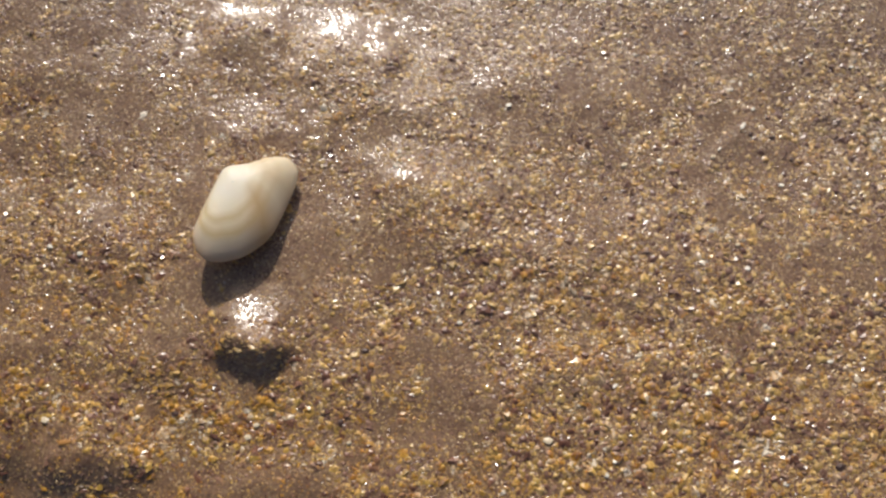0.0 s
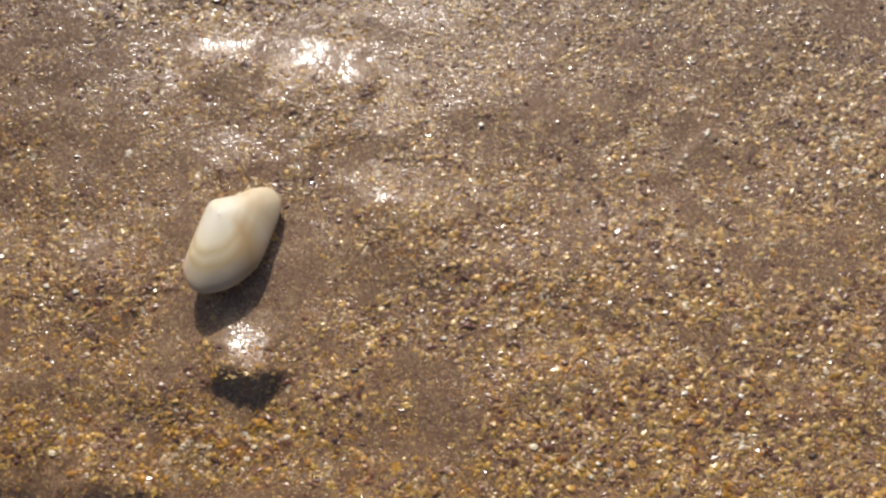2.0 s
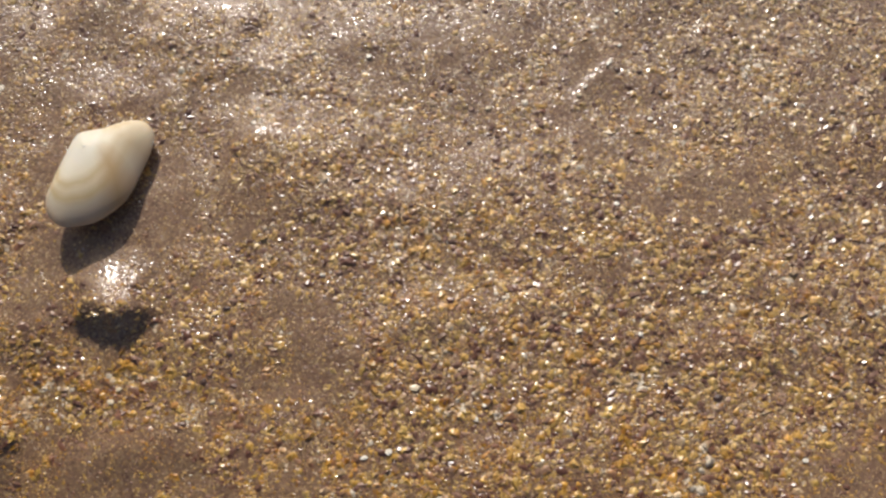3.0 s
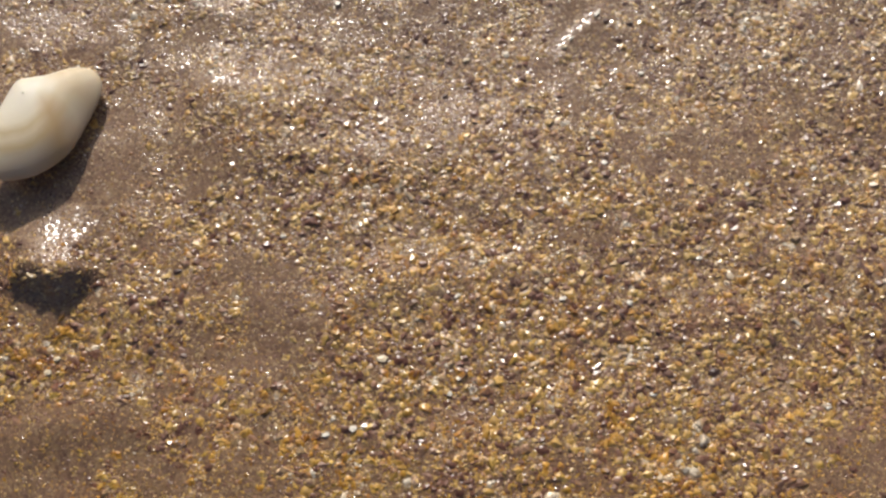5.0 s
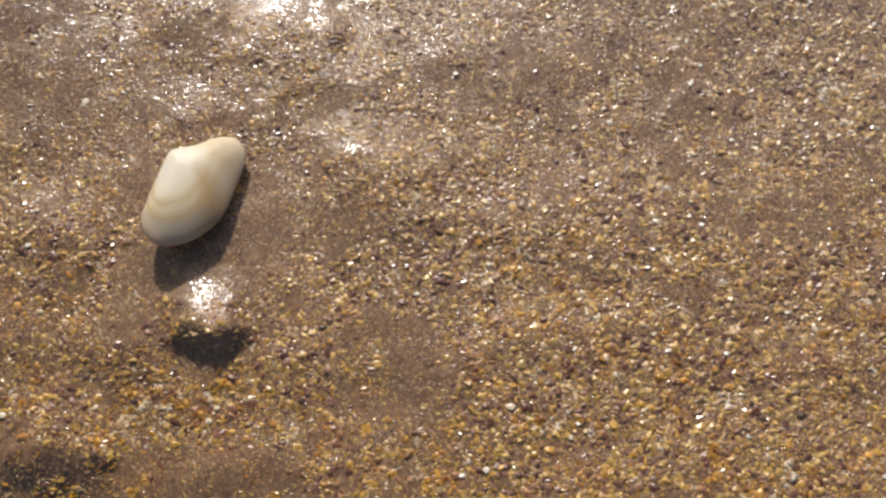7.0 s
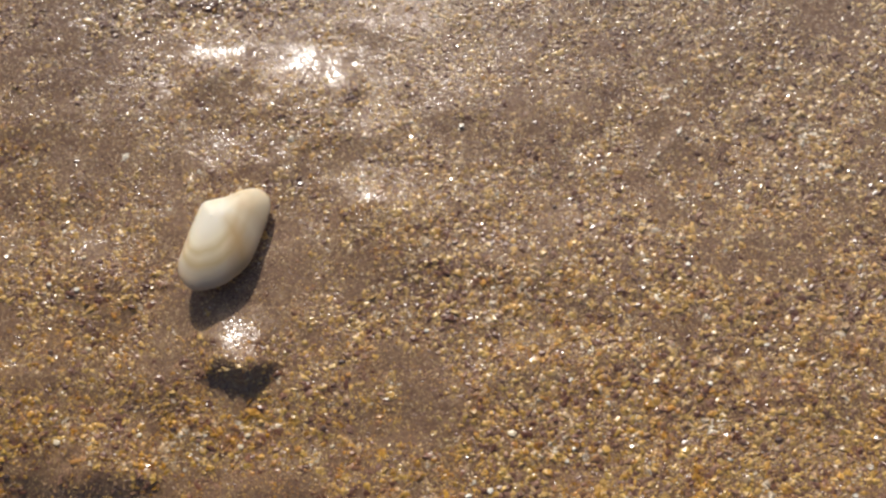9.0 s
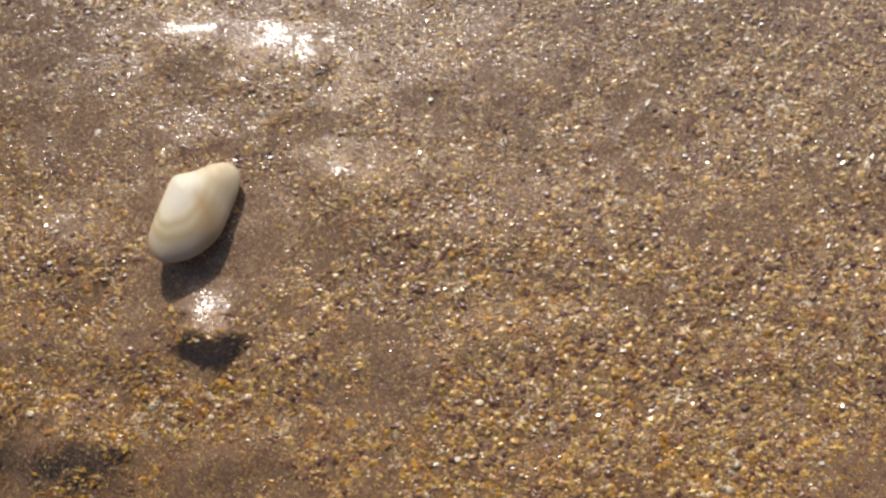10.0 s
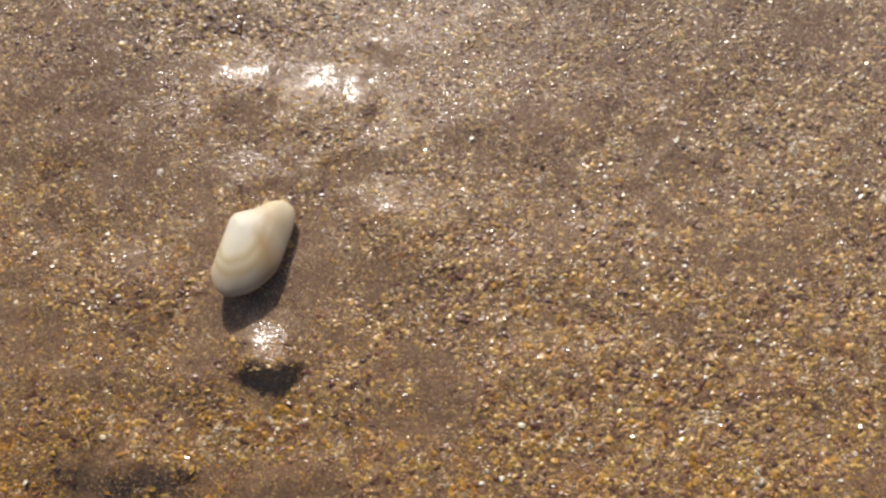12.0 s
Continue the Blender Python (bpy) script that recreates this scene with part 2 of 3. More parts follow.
def value_noise(x, y, size):
    u, v = np.asarray(x) / size + 1000.0, np.asarray(y) / size + 1000.0
    i, j = np.floor(u).astype(int), np.floor(v).astype(int)
    a, b = u - i, v - j
    a, b = a * a * (3 - 2 * a), b * b * (3 - 2 * b)
    t = lambda k, m: TABLE[k % 256, m % 256]
    return (t(i, j) * (1 - a) + t(i + 1, j) * a) * (1 - b) + (t(i, j + 1) * (1 - a) + t(i + 1, j + 1) * a) * b - 0.5


# crest x, crest y, half width, rise (towards the sun), fall, height, slant
RIDGES = [
    (-4.86, -2.28, 0.72, 0.66, 0.32, 0.43, 0.05),
    (-7.60, -4.55, 1.05, 0.60, 0.70, 0.27, 0.05),
    (-3.90, -4.70, 1.20, 0.60, 0.40, 0.10, 0.00),
    (-5.75, 4.50, 0.85, 0.60, 0.55, 0.19, 0.00),
    (-3.60, 4.10, 1.15, 0.62, 0.80, 0.27, 0.15),
    (-4.80, 2.35, 1.1, 0.45, 0.55, 0.07, 0.15),
    (-3.00, 2.85, 1.40, 0.55, 0.90, 0.12, 0.15),
    (-1.75, 1.22, 1.05, 0.50, 1.00, 0.23, -0.25),
    (-8.80, 1.55, 0.60, 0.50, 0.80, 0.08, -0.10),
    (-8.10, -0.35, 0.85, 0.55, 0.90, 0.18, -0.30),
    (1.90, -2.10, 2.40, 0.60, 0.50, 0.07, 0.25),
    (4.70, 2.90, 0.50, 0.20, 0.25, 0.035, 1.20),
]
# smooth patches: x, y, half width, half depth, strength
SMOOTH = [
    (-0.95, -2.65, 1.0, 0.75, 1.35), (-1.5, -3.7, 1.25, 0.8, 0.75), (-1.9, -5.4, 1.6, 0.9, 0.15), (-7.3, 2.6, 1.7, 1.0, 0.8), (-6.6, 1.0, 0.7, 1.0, 0.7),
    (-6.6, -2.9, 1.4, 0.8, 0.6), (6.0, 0.3, 1.2, 0.5, 0.5), (2.2, -1.3, 2.0, 0.55, 0.7), (9.2, -4.1, 1.0, 1.5, 0.7),
    (1.2, 3.9, 1.8, 1.1, 0.7), (8.8, 6.0, 0.7, 0.5, 1.7), (7.7, 0.5, 0.7, 0.7, 0.6), (-2.8, 0.1, 1.1, 0.9, 0.42),
    (4.4, 3.0, 0.7, 1.1, 0.5), (-3.9, 2.2, 1.6, 0.4, 0.6), (-4.3, -0.6, 0.7, 0.9, 0.5), (-9.6, -2.2, 1.6, 0.6, 0.5),
    (-4.65, -1.75, 1.35, 0.45, 1.0), (-7.6, -5.2, 1.3, 0.65, 0.7), (-3.9, -5.2, 1.0, 0.4, 0.8), (-3.55, 4.60, 1.15, 0.5, 2.0), (-5.7, 5.0, 0.9, 0.4, 1.0), (-5.85, 3.95, 0.8, 0.5, 0.9), (-9.2, 4.4, 2.0, 1.4, 0.9), (-1.9, 1.6, 0.9, 0.32, 1.05), (-2.6, 5.5, 1.2, 0.5, 0.7), (-4.9, 5.3, 1.6, 0.5, 0.8),
    (-5.2, -0.85, 0.75, 0.55, 1.0), (-4.85, -2.75, 0.8, 0.40, 0.9), (-4.95, -1.0, 0.9, 0.5, 0.6), (-8.6, -5.3, 1.6, 0.6, 0.7), (-7.8, -4.22, 0.7, 0.25, 0.7), (-10.4, -1.0, 0.7, 0.9, 0.9), (-8.15, 0.10, 0.8, 0.4, 1.3),
]


def smoothness(x, y):
    """0 where coarse grains lie open, 1 where fine wet sand covers them."""
    x, y = x + 0.6 * value_noise(x + 31 + 0.6 * y, y - 0.5 * x, 0.9), y + 0.6 * value_noise(x - 0.6 * y, y + 57 + 0.5 * x, 0.9)
    m = 0.20 + 0.60 * value_noise(x, y, 1.5) + 1.05 * value_noise(x, y, 0.5) + 0.4 * value_noise(x, y, 0.2)
    for cx, cy, a, b, s in SMOOTH:
        d = ((x - cx) / a) ** 2 + ((y - cy) / b) ** 2
        m = m + 0.72 * s * np.exp(-d * 0.9)
    m = m - 0.50 * np.exp(-(((x - 4.5) / 5.5) ** 2 + ((y + 3.2) / 2.6) ** 2)) - 0.3 * np.exp(-(((x + 0.2) / 1.6) ** 2 + ((y + 0.7) / 0.9) ** 2)) - 0.3 * np.exp(-(((x + 4.2) / 1.3) ** 2 + ((y + 4.0) / 0.6) ** 2))
    m = m - 0.45 * np.exp(-(((x + 8.9) / 1.8) ** 2 + ((y + 0.4) / 1.3) ** 2)) - 0.34 * np.exp(-(((x + 4.0) / 4.5) ** 2 + ((y - 4.0) / 1.9) ** 2)) - 0.35 * np.exp(-(((x + 6.2) / 2.6) ** 2 + ((y - 6.2) / 1.2) ** 2))
    m = m - 0.26 * np.exp(-(((x + 7.2) / 3.0) ** 2 + ((y + 3.3) / 1.1) ** 2))
    m = m - 0.30 * np.exp(-(((x - 7.0) / 3.2) ** 2 + ((y - 4.2) / 2.2) ** 2))
    return np.clip(m, 0, 0.92)


def coarseness(x, y):
    """Coarser grains have gathered down the beach, finer ones lie up it."""
    up = 0.22 * np.exp(-(((x + 6.0) / 3.2) ** 2 + ((y - 6.2) / 1.5) ** 2))
    return 0.80 + up + 0.28 * np.clip(0.5 - y / 7.0 + x / 15.0 + 0.5 * value_noise(x, y, 2.3), 0, 1)


def relief(x, y):
    """Height of the sheet of fine sand."""
    near = np.exp(-((x / 16.0) ** 2 + (y / 12.0) ** 2) ** 2)
    h = 0.11 * np.exp(-((x + 1.0) / 4.0) ** 2 - ((y + 0.5) / 4.0) ** 2) - 0.12 * np.exp(-((x - 6.0) / 3.5) ** 2 - ((y - 3.0) / 3.0) ** 2)
    h = h + 0.16 * value_noise(x, y * 1.7, 3.1) + 0.075 * value_noise(x, y * 1.5, 1.1) + 0.022 * value_noise(x, y, 0.45)
    for cx, cy, wide, rise, fall, height, slant in RIDGES:
        u = (x - cx) / wide + 0.25 * value_noise(x, y + cx, 0.3)
        edge = cy + slant * (x - cx) + (0.14 if height > 0.4 else -0.22) * wide * u * u + 0.20 * value_noise(x + cy, y * 0.3, 0.33) + 0.30 * fall * value_noise(x - cy, y, 0.9)
        v = y - edge
        lee = np.clip(1 + v / (2 * fall), 0, 1)
        lee = lee * lee * (3 - 2 * lee)
        along = np.where(v > 0, np.clip(1 - v / (2 * rise), 0, 1) ** 1.2, lee)
        h = h + height * along * np.exp(-np.abs(u) ** (4.0 if height > 0.4 else 5.0))
    # the sand falls away towards the sun, up the beach
    h = h - 0.055 * np.clip(y - 1.3, 0, 3.5) * np.exp(-(((x + 2.6) / 2.4) ** 2))
    fade = np.exp(-(((x + 4.6) / 3.8) ** 2)) * 0.8 + 0.2
    h = h - 0.105 * np.clip(y - 3.4, 0, 5) * fade
    # and sinks gently away from it on the other side
    h = h - 0.05 * np.clip(-2.8 - y, 0, 5)
    h = h - 0.18 * np.clip(-2.6 - y, 0, 5) * np.exp(-(((x + 8.5) / 4.5) ** 2))
    h = h + 0.14 * np.clip(y - 0.8, 0, 7) * np.exp(-(((x + 9.9) / 2.2) ** 2))
    # a small scarp with low ground below it
    drop = np.clip((-4.75 + 0.25 * value_noise(x, y, 0.7) - y) / 0.7, 0, 1)
    h = h - 0.12 * drop * drop * (3 - 2 * drop) * np.exp(-(((x + 8.3) / 1.7) ** 4))
    h = h - 0.15 * np.clip(-4.6 - y, 0, 2.5) * np.exp(-(((x + 9.3) / 1.7) ** 2))
    # a little sand pressed up under the shell
    h = h + 0.03 * np.exp(-((x + 5.25) / 0.6) ** 2 - ((y - 0.4) / 0.8) ** 2)
    # a shallow hollow with fine sand washed into it
    h = h - 0.075 * np.exp(-((x + 1.3) / 1.05) ** 2 - ((y + 3.2) / 0.9) ** 2)
    # coarse sand lies in little clumps
    coarse = (1 - smoothness(x, y)) * coarseness(x, y)
    h = h + coarse * (0.030 * value_noise(x, y, 0.28) + 0.016 * value_noise(x + 9, y, 0.16))
    # farther off the beach goes on in broad low swells
    away = np.clip(np.sqrt((x / 16.0) ** 2 + (y / 12.0) ** 2) - 1.0, 0, 1.5) / 1.5
    return h * near + away * (0.3 * value_noise(x, y, 6.0) + 1.2 * value_noise(x, y, 45.0))


def mesh_of(name, verts, faces, sides, material, flat=True):
    """A mesh from arrays: verts n x 3 in metres, faces m x sides."""
    me = bpy.data.meshes.new(name)
    me.vertices.add(len(verts))
    me.vertices.foreach_set("co", np.ascontiguousarray(verts, dtype=np.float32).ravel())
    me.loops.add(len(faces) * sides)
    me.loops.foreach_set("vertex_index", np.ascontiguousarray(faces, dtype=np.int32).ravel())
    me.polygons.add(len(faces))
    me.polygons.foreach_set("loop_start", np.arange(0, len(faces) * sides, sides, dtype=np.int32))
    me.polygons.foreach_set("use_smooth", np.full(len(faces), not flat) if isinstance(flat, bool) else flat)
    me.update(calc_edges=True)
    me.validate()
    me.materials.append(material)
    return me


def axis(low, high, step):
    """Even steps over the near sand, then ever longer ones out to the horizon."""
    out, far, d = [], [], step
    while d < 60000:
        d *= 1.45
        far.append(d)
    reach = np.cumsum(far)
    return np.concatenate([low - reach[::-1], np.arange(low, high + step / 2, step), high + reach])


def build_ground():
    xs, ys = axis(-14.0, 12.4, 0.055), axis(-7.2, 8.2, 0.055)
    gx, gy = np.meshgrid(xs, ys)
    z = relief(gx, gy) + 0.008 * value_noise(gx, gy, 0.13) * (np.abs(gx) < 20)
    verts = np.stack([gx, gy, z], -1).reshape(-1, 3) * CM
    c, r = len(xs), len(ys)
    k = (np.arange(r - 1)[:, None] * c + np.arange(c - 1)).ravel()
    faces = np.stack([k, k + 1, k + 1 + c, k + c], -1)
    me = mesh_of("ground", verts, faces, 4, SILT, flat=False)
    me.attributes.new("fine", 'FLOAT', 'POINT').data.foreach_set("value", (np.clip(smoothness(gx, gy) * 1.15, 0, 1) ** 1.8).astype(np.float32).ravel())
    ob = new("ground", me)
    return tagged(ob, "wet brown beach sand with small ridges and hollows", "sand", kind="structure")


def blocks(rng, x, y, r, stand, sides):
    """Angular grains, each a crystal with a faceted crown and steep sides, bedded in the fine sand."""
    m, z = len(x), relief(x, y)
    step = 2 * math.pi / sides
    turn = rng.uniform(0, 6.283, (m, 1)) + np.arange(sides) * step + rng.uniform(-0.42, 0.42, (m, sides))
    reach = r[:, None] * rng.uniform(0.55, 1.25, (m, sides))
    long, bend = rng.uniform(0.9, 1.4, (m, 1)), rng.normal(0.15, 0.9, (m, 1))
    px, py = reach * np.cos(turn) * long, reach * np.sin(turn) / long ** 0.7
    ox, oy = px * np.cos(bend) - py * np.sin(bend), px * np.sin(bend) + py * np.cos(bend)
    tilt = rng.normal(0, 0.20, (m, 2, 1))
    rim = rng.uniform(0.36, 0.70, (m, 1))
    top = (stand * r)[:, None] + (ox * rim) * tilt[:, 0] + (oy * rim) * tilt[:, 1]
    upper = np.stack([x[:, None] + ox * rim, y[:, None] + oy * rim, z[:, None] + top], -1)
    base = np.stack([x[:, None] + ox, y[:, None] + oy, z[:, None] - r[:, None] * rng.uniform(0.0, 0.07, (m, sides))], -1)
    peak = upper.mean(1) + np.stack([rng.normal(0, 0.20, m) * r, rng.normal(0, 0.20, m) * r, rng.uniform(0.08, 0.30, m) * r], -1)
    pts = np.concatenate([upper, base, peak[:, None]], 1)
    k = np.arange(sides)
    n = (k + 1) % sides
    tris = np.concatenate([np.stack([k, n, np.full(sides, 2 * sides)], -1), np.stack([k + sides, n + sides, n], -1), np.stack([k + sides, n, k], -1)])
    return pts.reshape(-1, 3), (tris[None] + (np.arange(m) * (2 * sides + 1))[:, None, None]).reshape(-1, 3)


def specks(rng, x, y, r, stand):
    """The finest grains that can still be told apart: little pyramids."""
    m, z = len(x), relief(x, y)
    turn = rng.uniform(0, 6.283, (m, 1)) + np.arange(4) * 1.571 + rng.uniform(-0.5, 0.5, (m, 4))
    reach = r[:, None] * rng.uniform(0.6, 1.3, (m, 4))
    foot = np.stack([x[:, None] + reach * np.cos(turn), y[:, None] + reach * np.sin(turn), z[:, None] - 0.15 * r[:, None] + 0 * reach], -1)
    lean = rng.normal(0, 0.35, (m, 2)) * r[:, None]
    apex = np.stack([x + lean[:, 0], y + lean[:, 1], z + stand * r], -1)[:, None]
    k = np.arange(4)
    tris = np.stack([k, (k + 1) % 4, np.full(4, 4)], -1)
    return np.concatenate([foot, apex], 1).reshape(-1, 3), (tris[None] + (np.arange(m) * 5)[:, None, None]).reshape(-1, 3)


def build_grains():
    rng = np.random.default_rng(11)
    verts, faces, round_ones, start = [], [], [], 0
    # count, least and greatest radius, stand, how far smooth sand swallows them, sides
    for count, low, high, lift, sunk, sides in ((62000, 0.046, 0.132, 0.10, 0.34, 5), (125000, 0.026, 0.054, 0.12, 0.25, 4)):
        x, y = rng.uniform(-14.0, 12.4, count), rng.uniform(-7.2, 8.2, count)
        r = low + (high - low) * rng.random(count) ** 2.5
        r = r * coarseness(x, y)
        stand = lift - sunk * smoothness(x, y) + rng.normal(0, 0.09, count)
        rim = np.maximum(np.abs(x + 0.8) - 12.0, np.abs(y - 0.5) - 6.5)
        keep = (stand > -0.02) & (rng.random(count) > rim / 1.2)
        v, f = blocks(rng, x[keep], y[keep], r[keep], np.minimum(stand[keep], 0.20), sides)
        verts.append(v)
        faces.append(f + start)
        round_ones.append(np.repeat(rng.random(keep.sum()) < 0.3, 3 * sides))
        start += len(v)
    ob = new("sand_grains", mesh_of("sand_grains", np.concatenate(verts) * CM, np.concatenate(faces), 3, GRAINS, np.concatenate(round_ones)))
    tagged(ob, "coarse amber, brown and pale grains of wet sand", "sand", kind="stuff")
    count = 190000
    x, y = rng.uniform(-13.4, 11.8, count), rng.uniform(-6.8, 7.8, count)
    r = 0.012 + 0.022 * rng.random(count) ** 1.8
    stand = np.maximum(0.42 - 0.10 * smoothness(x, y) + rng.normal(0, 0.14, count), 0.15)
    keep = rng.random(count) > 0.35 * smoothness(x, y)
    v, f = specks(rng, x[keep], y[keep], r[keep], stand[keep])
    ob = new("fine_sand", mesh_of("fine_sand", v * CM, f, 3, SPECKS, flat=False))
    return tagged(ob, "fine pale and brown specks of wet sand", "sand", kind="stuff")


ground = build_ground()
build_grains()


# ---- the clam shell ----
OUTLINE = [(-5.66, 1.11), (-5.44, 1.19), (-5.21, 1.26), (-4.97, 1.39), (-4.74, 1.47), (-4.52, 1.45), (-4.36, 1.25), (-4.38, 0.88),
           (-4.51, 0.42), (-4.70, -0.12), (-4.99, -0.47), (-5.32, -0.69), (-5.73, -0.78), (-5.98, -0.62), (-6.09, -0.33),
           (-6.04, -0.03), (-5.94, 0.36), (-5.83, 0.73), (-5.75, 0.97)]
HINGE = np.array([-5.64, 1.03])
HEART = np.array([-5.25, 0.42])


def smooth_loop(points, per):
    """A closed curve through the points."""
    p = np.array(points)
    out = []
    for k in range(len(p)):
        a, b, c, d = (p[(k + o) % len(p)] for o in (-1, 0, 1, 2))
        for t in np.arange(per) / per:
            out.append(0.5 * (2 * b + (c - a) * t + (2 * a - 5 * b + 4 * c - d) * t * t + (3 * b - a - 3 * c + d) * t ** 3))
    return np.array(out)


def margin_height(x, y):
    """Height of the seam between the two valves: the hinge side lies higher."""
    return 0.47 + 0.19 * (-(x + 5.2) * 0.93 - (y - 0.35) * 0.25)


def valve(name, parent, deep, above):
    loop = smooth_loop(OUTLINE, 6)
    count, rings = len(loop), 30
    way = np.arctan2(*(loop - HINGE).T[::-1])
    reach = np.linalg.norm(loop - HINGE, axis=1)
    verts, growth, ray = [], [], []
    for k in range(rings + 1):
        f = math.sin(0.5 * math.pi * k / rings)
        for pt in (loop if k else loop[:1]):
            flat = HEART + (pt - HEART) * f
            rise = deep * ((1 - f ** 3.0) ** 0.82 if above else 1 - f * f)
            flat = flat + (HINGE - HEART) * 0.22 * (rise / abs(deep)) * f * 0.5
            if not above and k == rings:
                flat = HEART + (pt - HEART) * 0.985
            d = flat - HINGE
            near = np.argmin(np.abs((way - math.atan2(d[1], d[0]) + math.pi) % (2 * math.pi) - math.pi) - 0.05 * reach)
            s = min(1.0, float(np.linalg.norm(d)) / max(float(reach[near]), 0.3))
            rib = 0.0012 * math.sin(s * 34) * (1 - f ** 6)
            verts.append((flat[0], flat[1], margin_height(*flat) + rise + (rib if above else -rib) + (0.0 if above else -0.012)))
            growth.append(s)
            ray.append(((0.45 - math.atan2(d[1], d[0])) / 2.3))
    faces = []
    for j in range(count):
        faces.append((0, 1 + j, 1 + (j + 1) % count))
    for k in range(1, rings):
        a, b = 1 + (k - 1) * count, 1 + k * count
        for j in range(count):
            i = (j + 1) % count
            faces.append((a + j, b + j, b + i, a + i))
    if not above:
        faces = [f[::-1] for f in faces]
    me = bpy.data.meshes.new(name)
    me.from_pydata([tuple(c * CM for c in v) for v in verts], [], faces)
    for key, values in (("growth", growth), ("ray", ray)):
        me.attributes.new(key, 'FLOAT', 'POINT').data.foreach_set("value", values)
    me.polygons.foreach_set("use_smooth", [True] * len(me.polygons))
    me.materials.append(SHELL)
    me.update()
    ob = new(name, me)
    ob.parent = parent
    thick = ob.modifiers.new("thickness", 'SOLIDIFY')
    thick.thickness = 0.0005
    thick.offset = -1.0
    return ob


def lump(name, centre, size, material, seed, parent=None, turn=0.0, lean=0.0):
    """A worn, faceted grain or chip; centre and sizes in centimetres."""
    rng = np.random.default_rng(seed)
    bm = bmesh.new()
    bmesh.ops.create_icosphere(bm, subdivisions=1, radius=1.0)
    axes = rng.normal(size=(7, 3))
    axes /= np.linalg.norm(axes, axis=1, keepdims=True)
    for v in bm.verts:
        c = np.array(v.co[:])
        cut = np.max(axes @ c)
        v.co = Vector(c * (1.0 - 0.35 * max(0.0, cut - 0.72)) * (1 + rng.uniform(-0.22, 0.16)))
    ca, sa = math.cos(turn), math.sin(turn)
    for v in bm.verts:
        x, y, z = v.co.x * size[0], v.co.y * size[1], v.co.z * size[2]
        x, y = x * ca - y * sa, x * sa + y * ca
        v.co = Vector((x, y, z - lean * y)) * CM
    me = bpy.data.meshes.new(name)
    bm.to_mesh(me)
    bm.free()
    me.materials.append(material)
    ob = new(name, me)
    ob.location = Vector(centre) * CM
    ob.parent = parent
    return ob


clam = new("clam_shell")
tagged(clam, "closed cream clam shell with tan bands on wet sand", "seashell")
upper = tagged(valve("upper_valve", clam, 0.31, True), "cream valve with tan growth bands and orange blush")
valve("lower_valve", clam, -0.44, False)
perch = min((v.co for v in upper.data.vertices), key=lambda c: (c.x / CM + 5.47) ** 2 + (c.y / CM - 0.77) ** 2)
lump("stuck_grain", (perch.x / CM, perch.y / CM, perch.z / CM + 0.02), (0.05, 0.04, 0.05), CHALK, 3, clam)
lump("stuck_grain", (-5.62, -0.73, margin_height(-5.62, -0.73)), (0.05, 0.035, 0.04), DARK, 5, clam)

# ---- pale chips and small stones lying in the sand, a few standing for glints and holes: x, y, length, width, turn ----
# slivers at (4.96, 3.20), (5.20, 3.62), (4.45, 2.62) imitate a scratch's glints in white
CHIPS = [
    (4.98, 0.03, 0.080, 0.065, 0.0), (2.18, -4.28, 0.085, 0.06, 0.2), (-0.83, -1.54, 0.065, 0.055, 0.0), (5.73, -4.20, 0.08, 0.06, 0.5),
    (-8.39, -0.74, 0.085, 0.07, 0.3), (2.31, -2.56, 0.10, 0.045, 0.7), (5.16, 4.42, 0.06, 0.05, 1.2), (5.77, 1.93, 0.07, 0.05, 0.3),
    (5.37, -2.60, 0.08, 0.06, 0.9), (4.17, -2.56, 0.085, 0.055, 0.4), (8.76, -4.36, 0.09, 0.065, 0.6),
    (0.56, -4.90, 0.10, 0.085, 0.9), (0.10, -5.02, 0.09, 0.05, 0.1), (4.96, 3.20, 0.13, 0.05, 1.05), (5.20, 3.62, 0.075, 0.05, 0.9), (4.45, 2.62, 0.085, 0.035, 0.85),
    (6.66, -1.75, 0.08, 0.045, 0.2), (-9.02, -0.62, 0.075, 0.06, 0.4), (-10.45, -3.35, 0.065, 0.05, 0.8), (-10.40, -5.00, 0.09, 0.05, 1.0),
    (8.35, -4.95, 0.08, 0.06, 0.3), (7.40, 4.80, 0.07, 0.045, 0.1), (-0.08, 3.18, 0.075, 0.055, 0.6), (-2.30, 1.92, 0.06, 0.045, 0.2), (7.62, -0.32, 0.06, 0.045, 0.5),
    (2.35, -4.02, 0.06, 0.045, 0.9),
]
TANS = [
    (-8.65, -3.98, 0.10, 0.085, 0.1), (3.89, -2.24, 0.07, 0.06, 0.4), (2.41, 2.09, 0.10, 0.05, 0.5), (1.47, 0.42, 0.06, 0.05, 0.0),
    (4.78, 0.51, 0.06, 0.05, 0.3), (8.53, 2.92, 0.08, 0.05, 0.2), (-4.62, -3.80, 0.075, 0.06, 0.2), (-4.76, -4.04, 0.09, 0.08, 0.6),
    (-8.08, -2.02, 0.06, 0.05, 0.3), (-6.92, -3.82, 0.07, 0.05, 0.6), (1.02, -3.72, 0.12, 0.085, 0.2), (-2.80, -4.02, 0.06, 0.05, 0.1), (7.70, 6.30, 0.07, 0.05, 0.4), (-8.30, -0.05, 0.065, 0.05, 0.2), (9.60, 3.99, 0.06, 0.05, 0.0), (4.30, 2.42, 0.08, 0.05, 0.7),
]
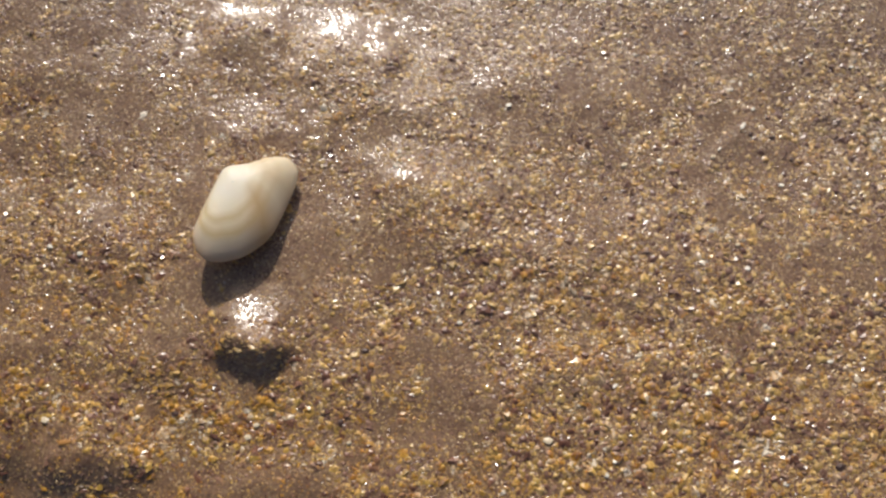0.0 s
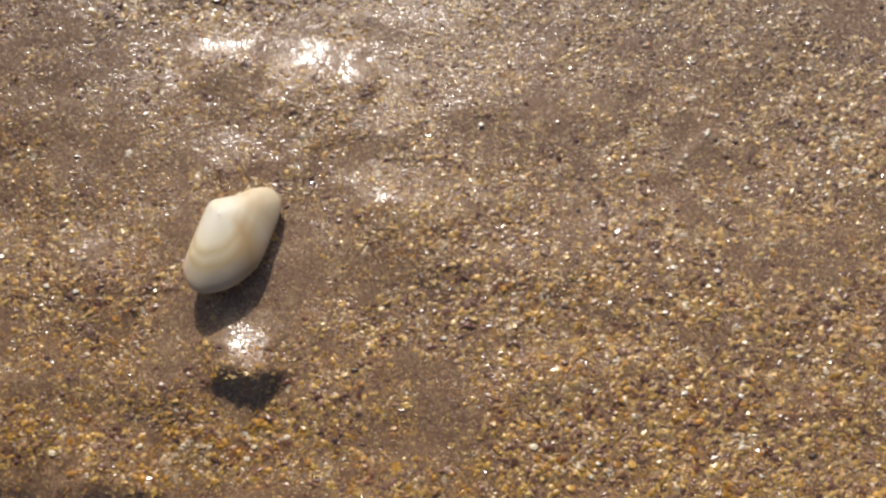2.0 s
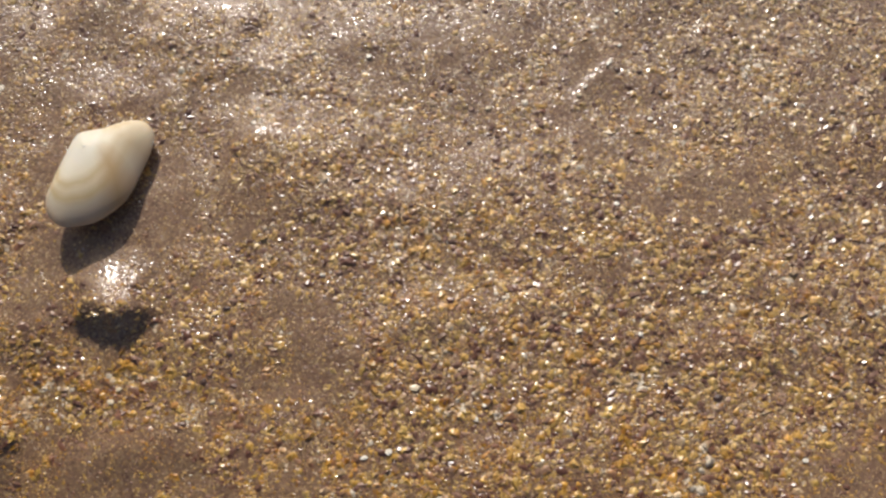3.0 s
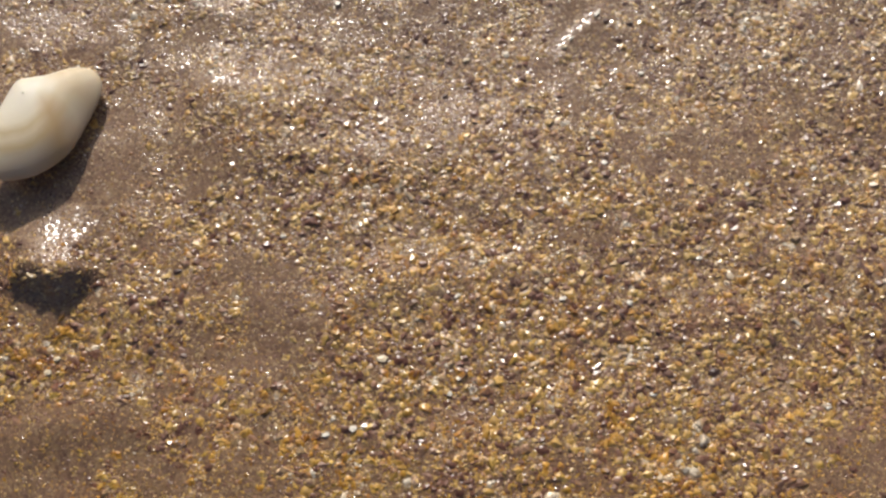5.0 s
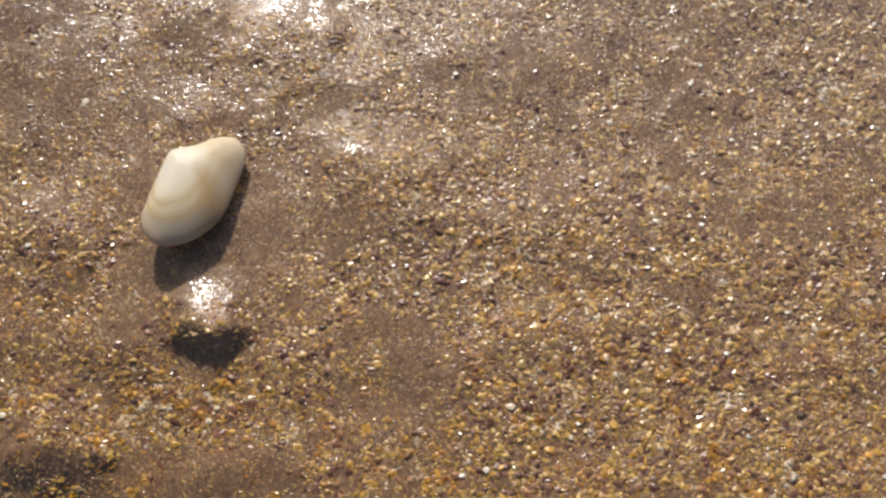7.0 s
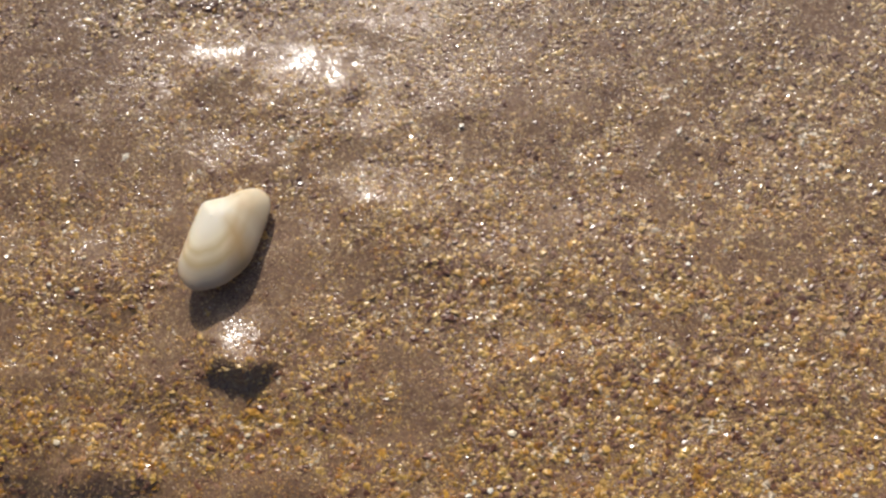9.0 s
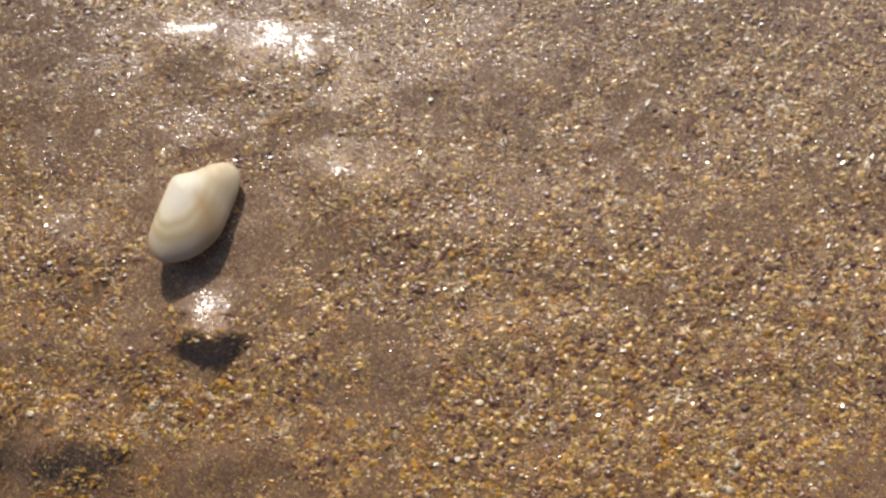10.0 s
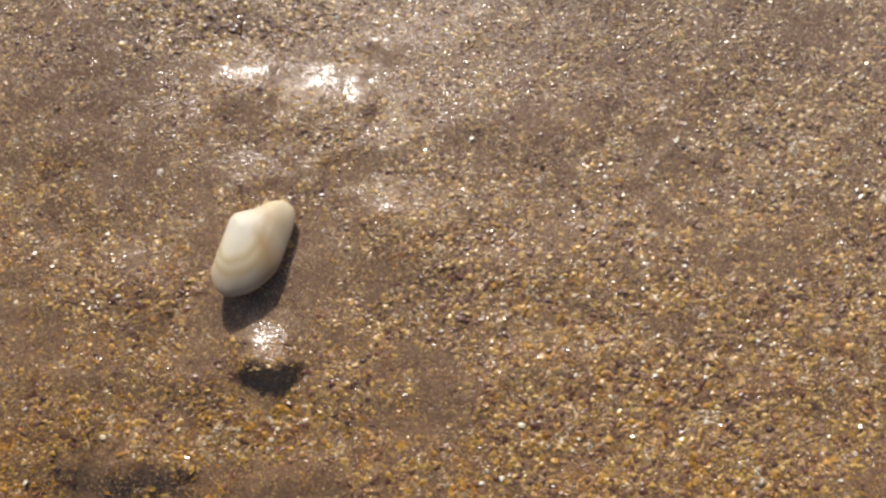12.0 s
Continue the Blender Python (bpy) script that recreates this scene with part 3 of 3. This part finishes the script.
# those at (5.12, 3.02), (5.60, 2.98), (6.02, 2.52) imitate shaded holes by dark colour
DARKS = [
    (-2.99, -3.65, 0.085, 0.075, 0.0), (-2.64, -2.24, 0.10, 0.06, 0.2), (6.80, -3.81, 0.12, 0.09, 0.4), (5.20, -2.84, 0.12, 0.06, -0.7),
    (-6.21, -3.69, 0.08, 0.055, 0.0), (5.12, 3.02, 0.07, 0.06, 0.2), (5.60, 2.98, 0.08, 0.055, 0.2), (-10.05, -3.12, 0.10, 0.085, 0.0),
    (6.02, 2.52, 0.07, 0.05, 0.3), (-9.70, -4.70, 0.10, 0.055, 0.1), (-8.88, -2.10, 0.075, 0.06, 0.2), (5.82, -3.58, 0.07, 0.05, 0.6), (2.02, 1.30, 0.065, 0.05, 0.2), (9.20, 6.38, 0.07, 0.055, 0.0),
]
AMBERS = [
    (-8.20, -4.38, 0.15, 0.075, 0.15), (-8.82, -3.30, 0.10, 0.06, 1.2), (-10.55, -3.82, 0.09, 0.06, -0.6), (2.92, -2.02, 0.07, 0.05, 0.4), (5.10, -2.92, 0.09, 0.055, 0.3),
    (-3.52, -4.10, 0.10, 0.075, 0.4), (-4.02, -4.38, 0.085, 0.07, 0.8), (3.72, 5.28, 0.085, 0.06, 0.2), (-2.50, -2.52, 0.08, 0.06, 0.5), (3.60, -4.30, 0.10, 0.065, 0.1), (4.62, -3.22, 0.085, 0.06, 0.9),
]


def scatter(name, rows, material, seed, label, category, group, lean=0.0):
    """Each row becomes one small angular piece, half sunk in the sand."""
    for k, (x, y, a, b, turn) in enumerate(rows):
        z = float(relief(np.array([x]), np.array([y]))[0]) + 0.012
        ob = lump(name, (x, y, z), (a, b, 0.032), material, seed + k, None, turn, lean)
        tagged(ob, label, category, group)


scatter("shell_chip_and_glint", CHIPS, CHALK, 40, "small worn white shell chip lying in wet sand, three standing for scratch glints", "shell chip", "shell chips in the sand", 0.42)
scatter("tan_pebble", TANS, CREAM, 70, "tiny pale tan pebble half sunk in wet sand", "pebble", "tan pebbles in the sand", 0.30)
scatter("amber_pebble", AMBERS, AMBER, 130, "tiny orange-brown pebble half sunk in wet sand", "pebble", "amber pebbles in the sand")
scatter("dark_pebble_and_hole", DARKS, DARK, 100, "tiny dark brown pebble half sunk in wet sand, three standing for shaded holes", "pebble", "dark pebbles in the sand")
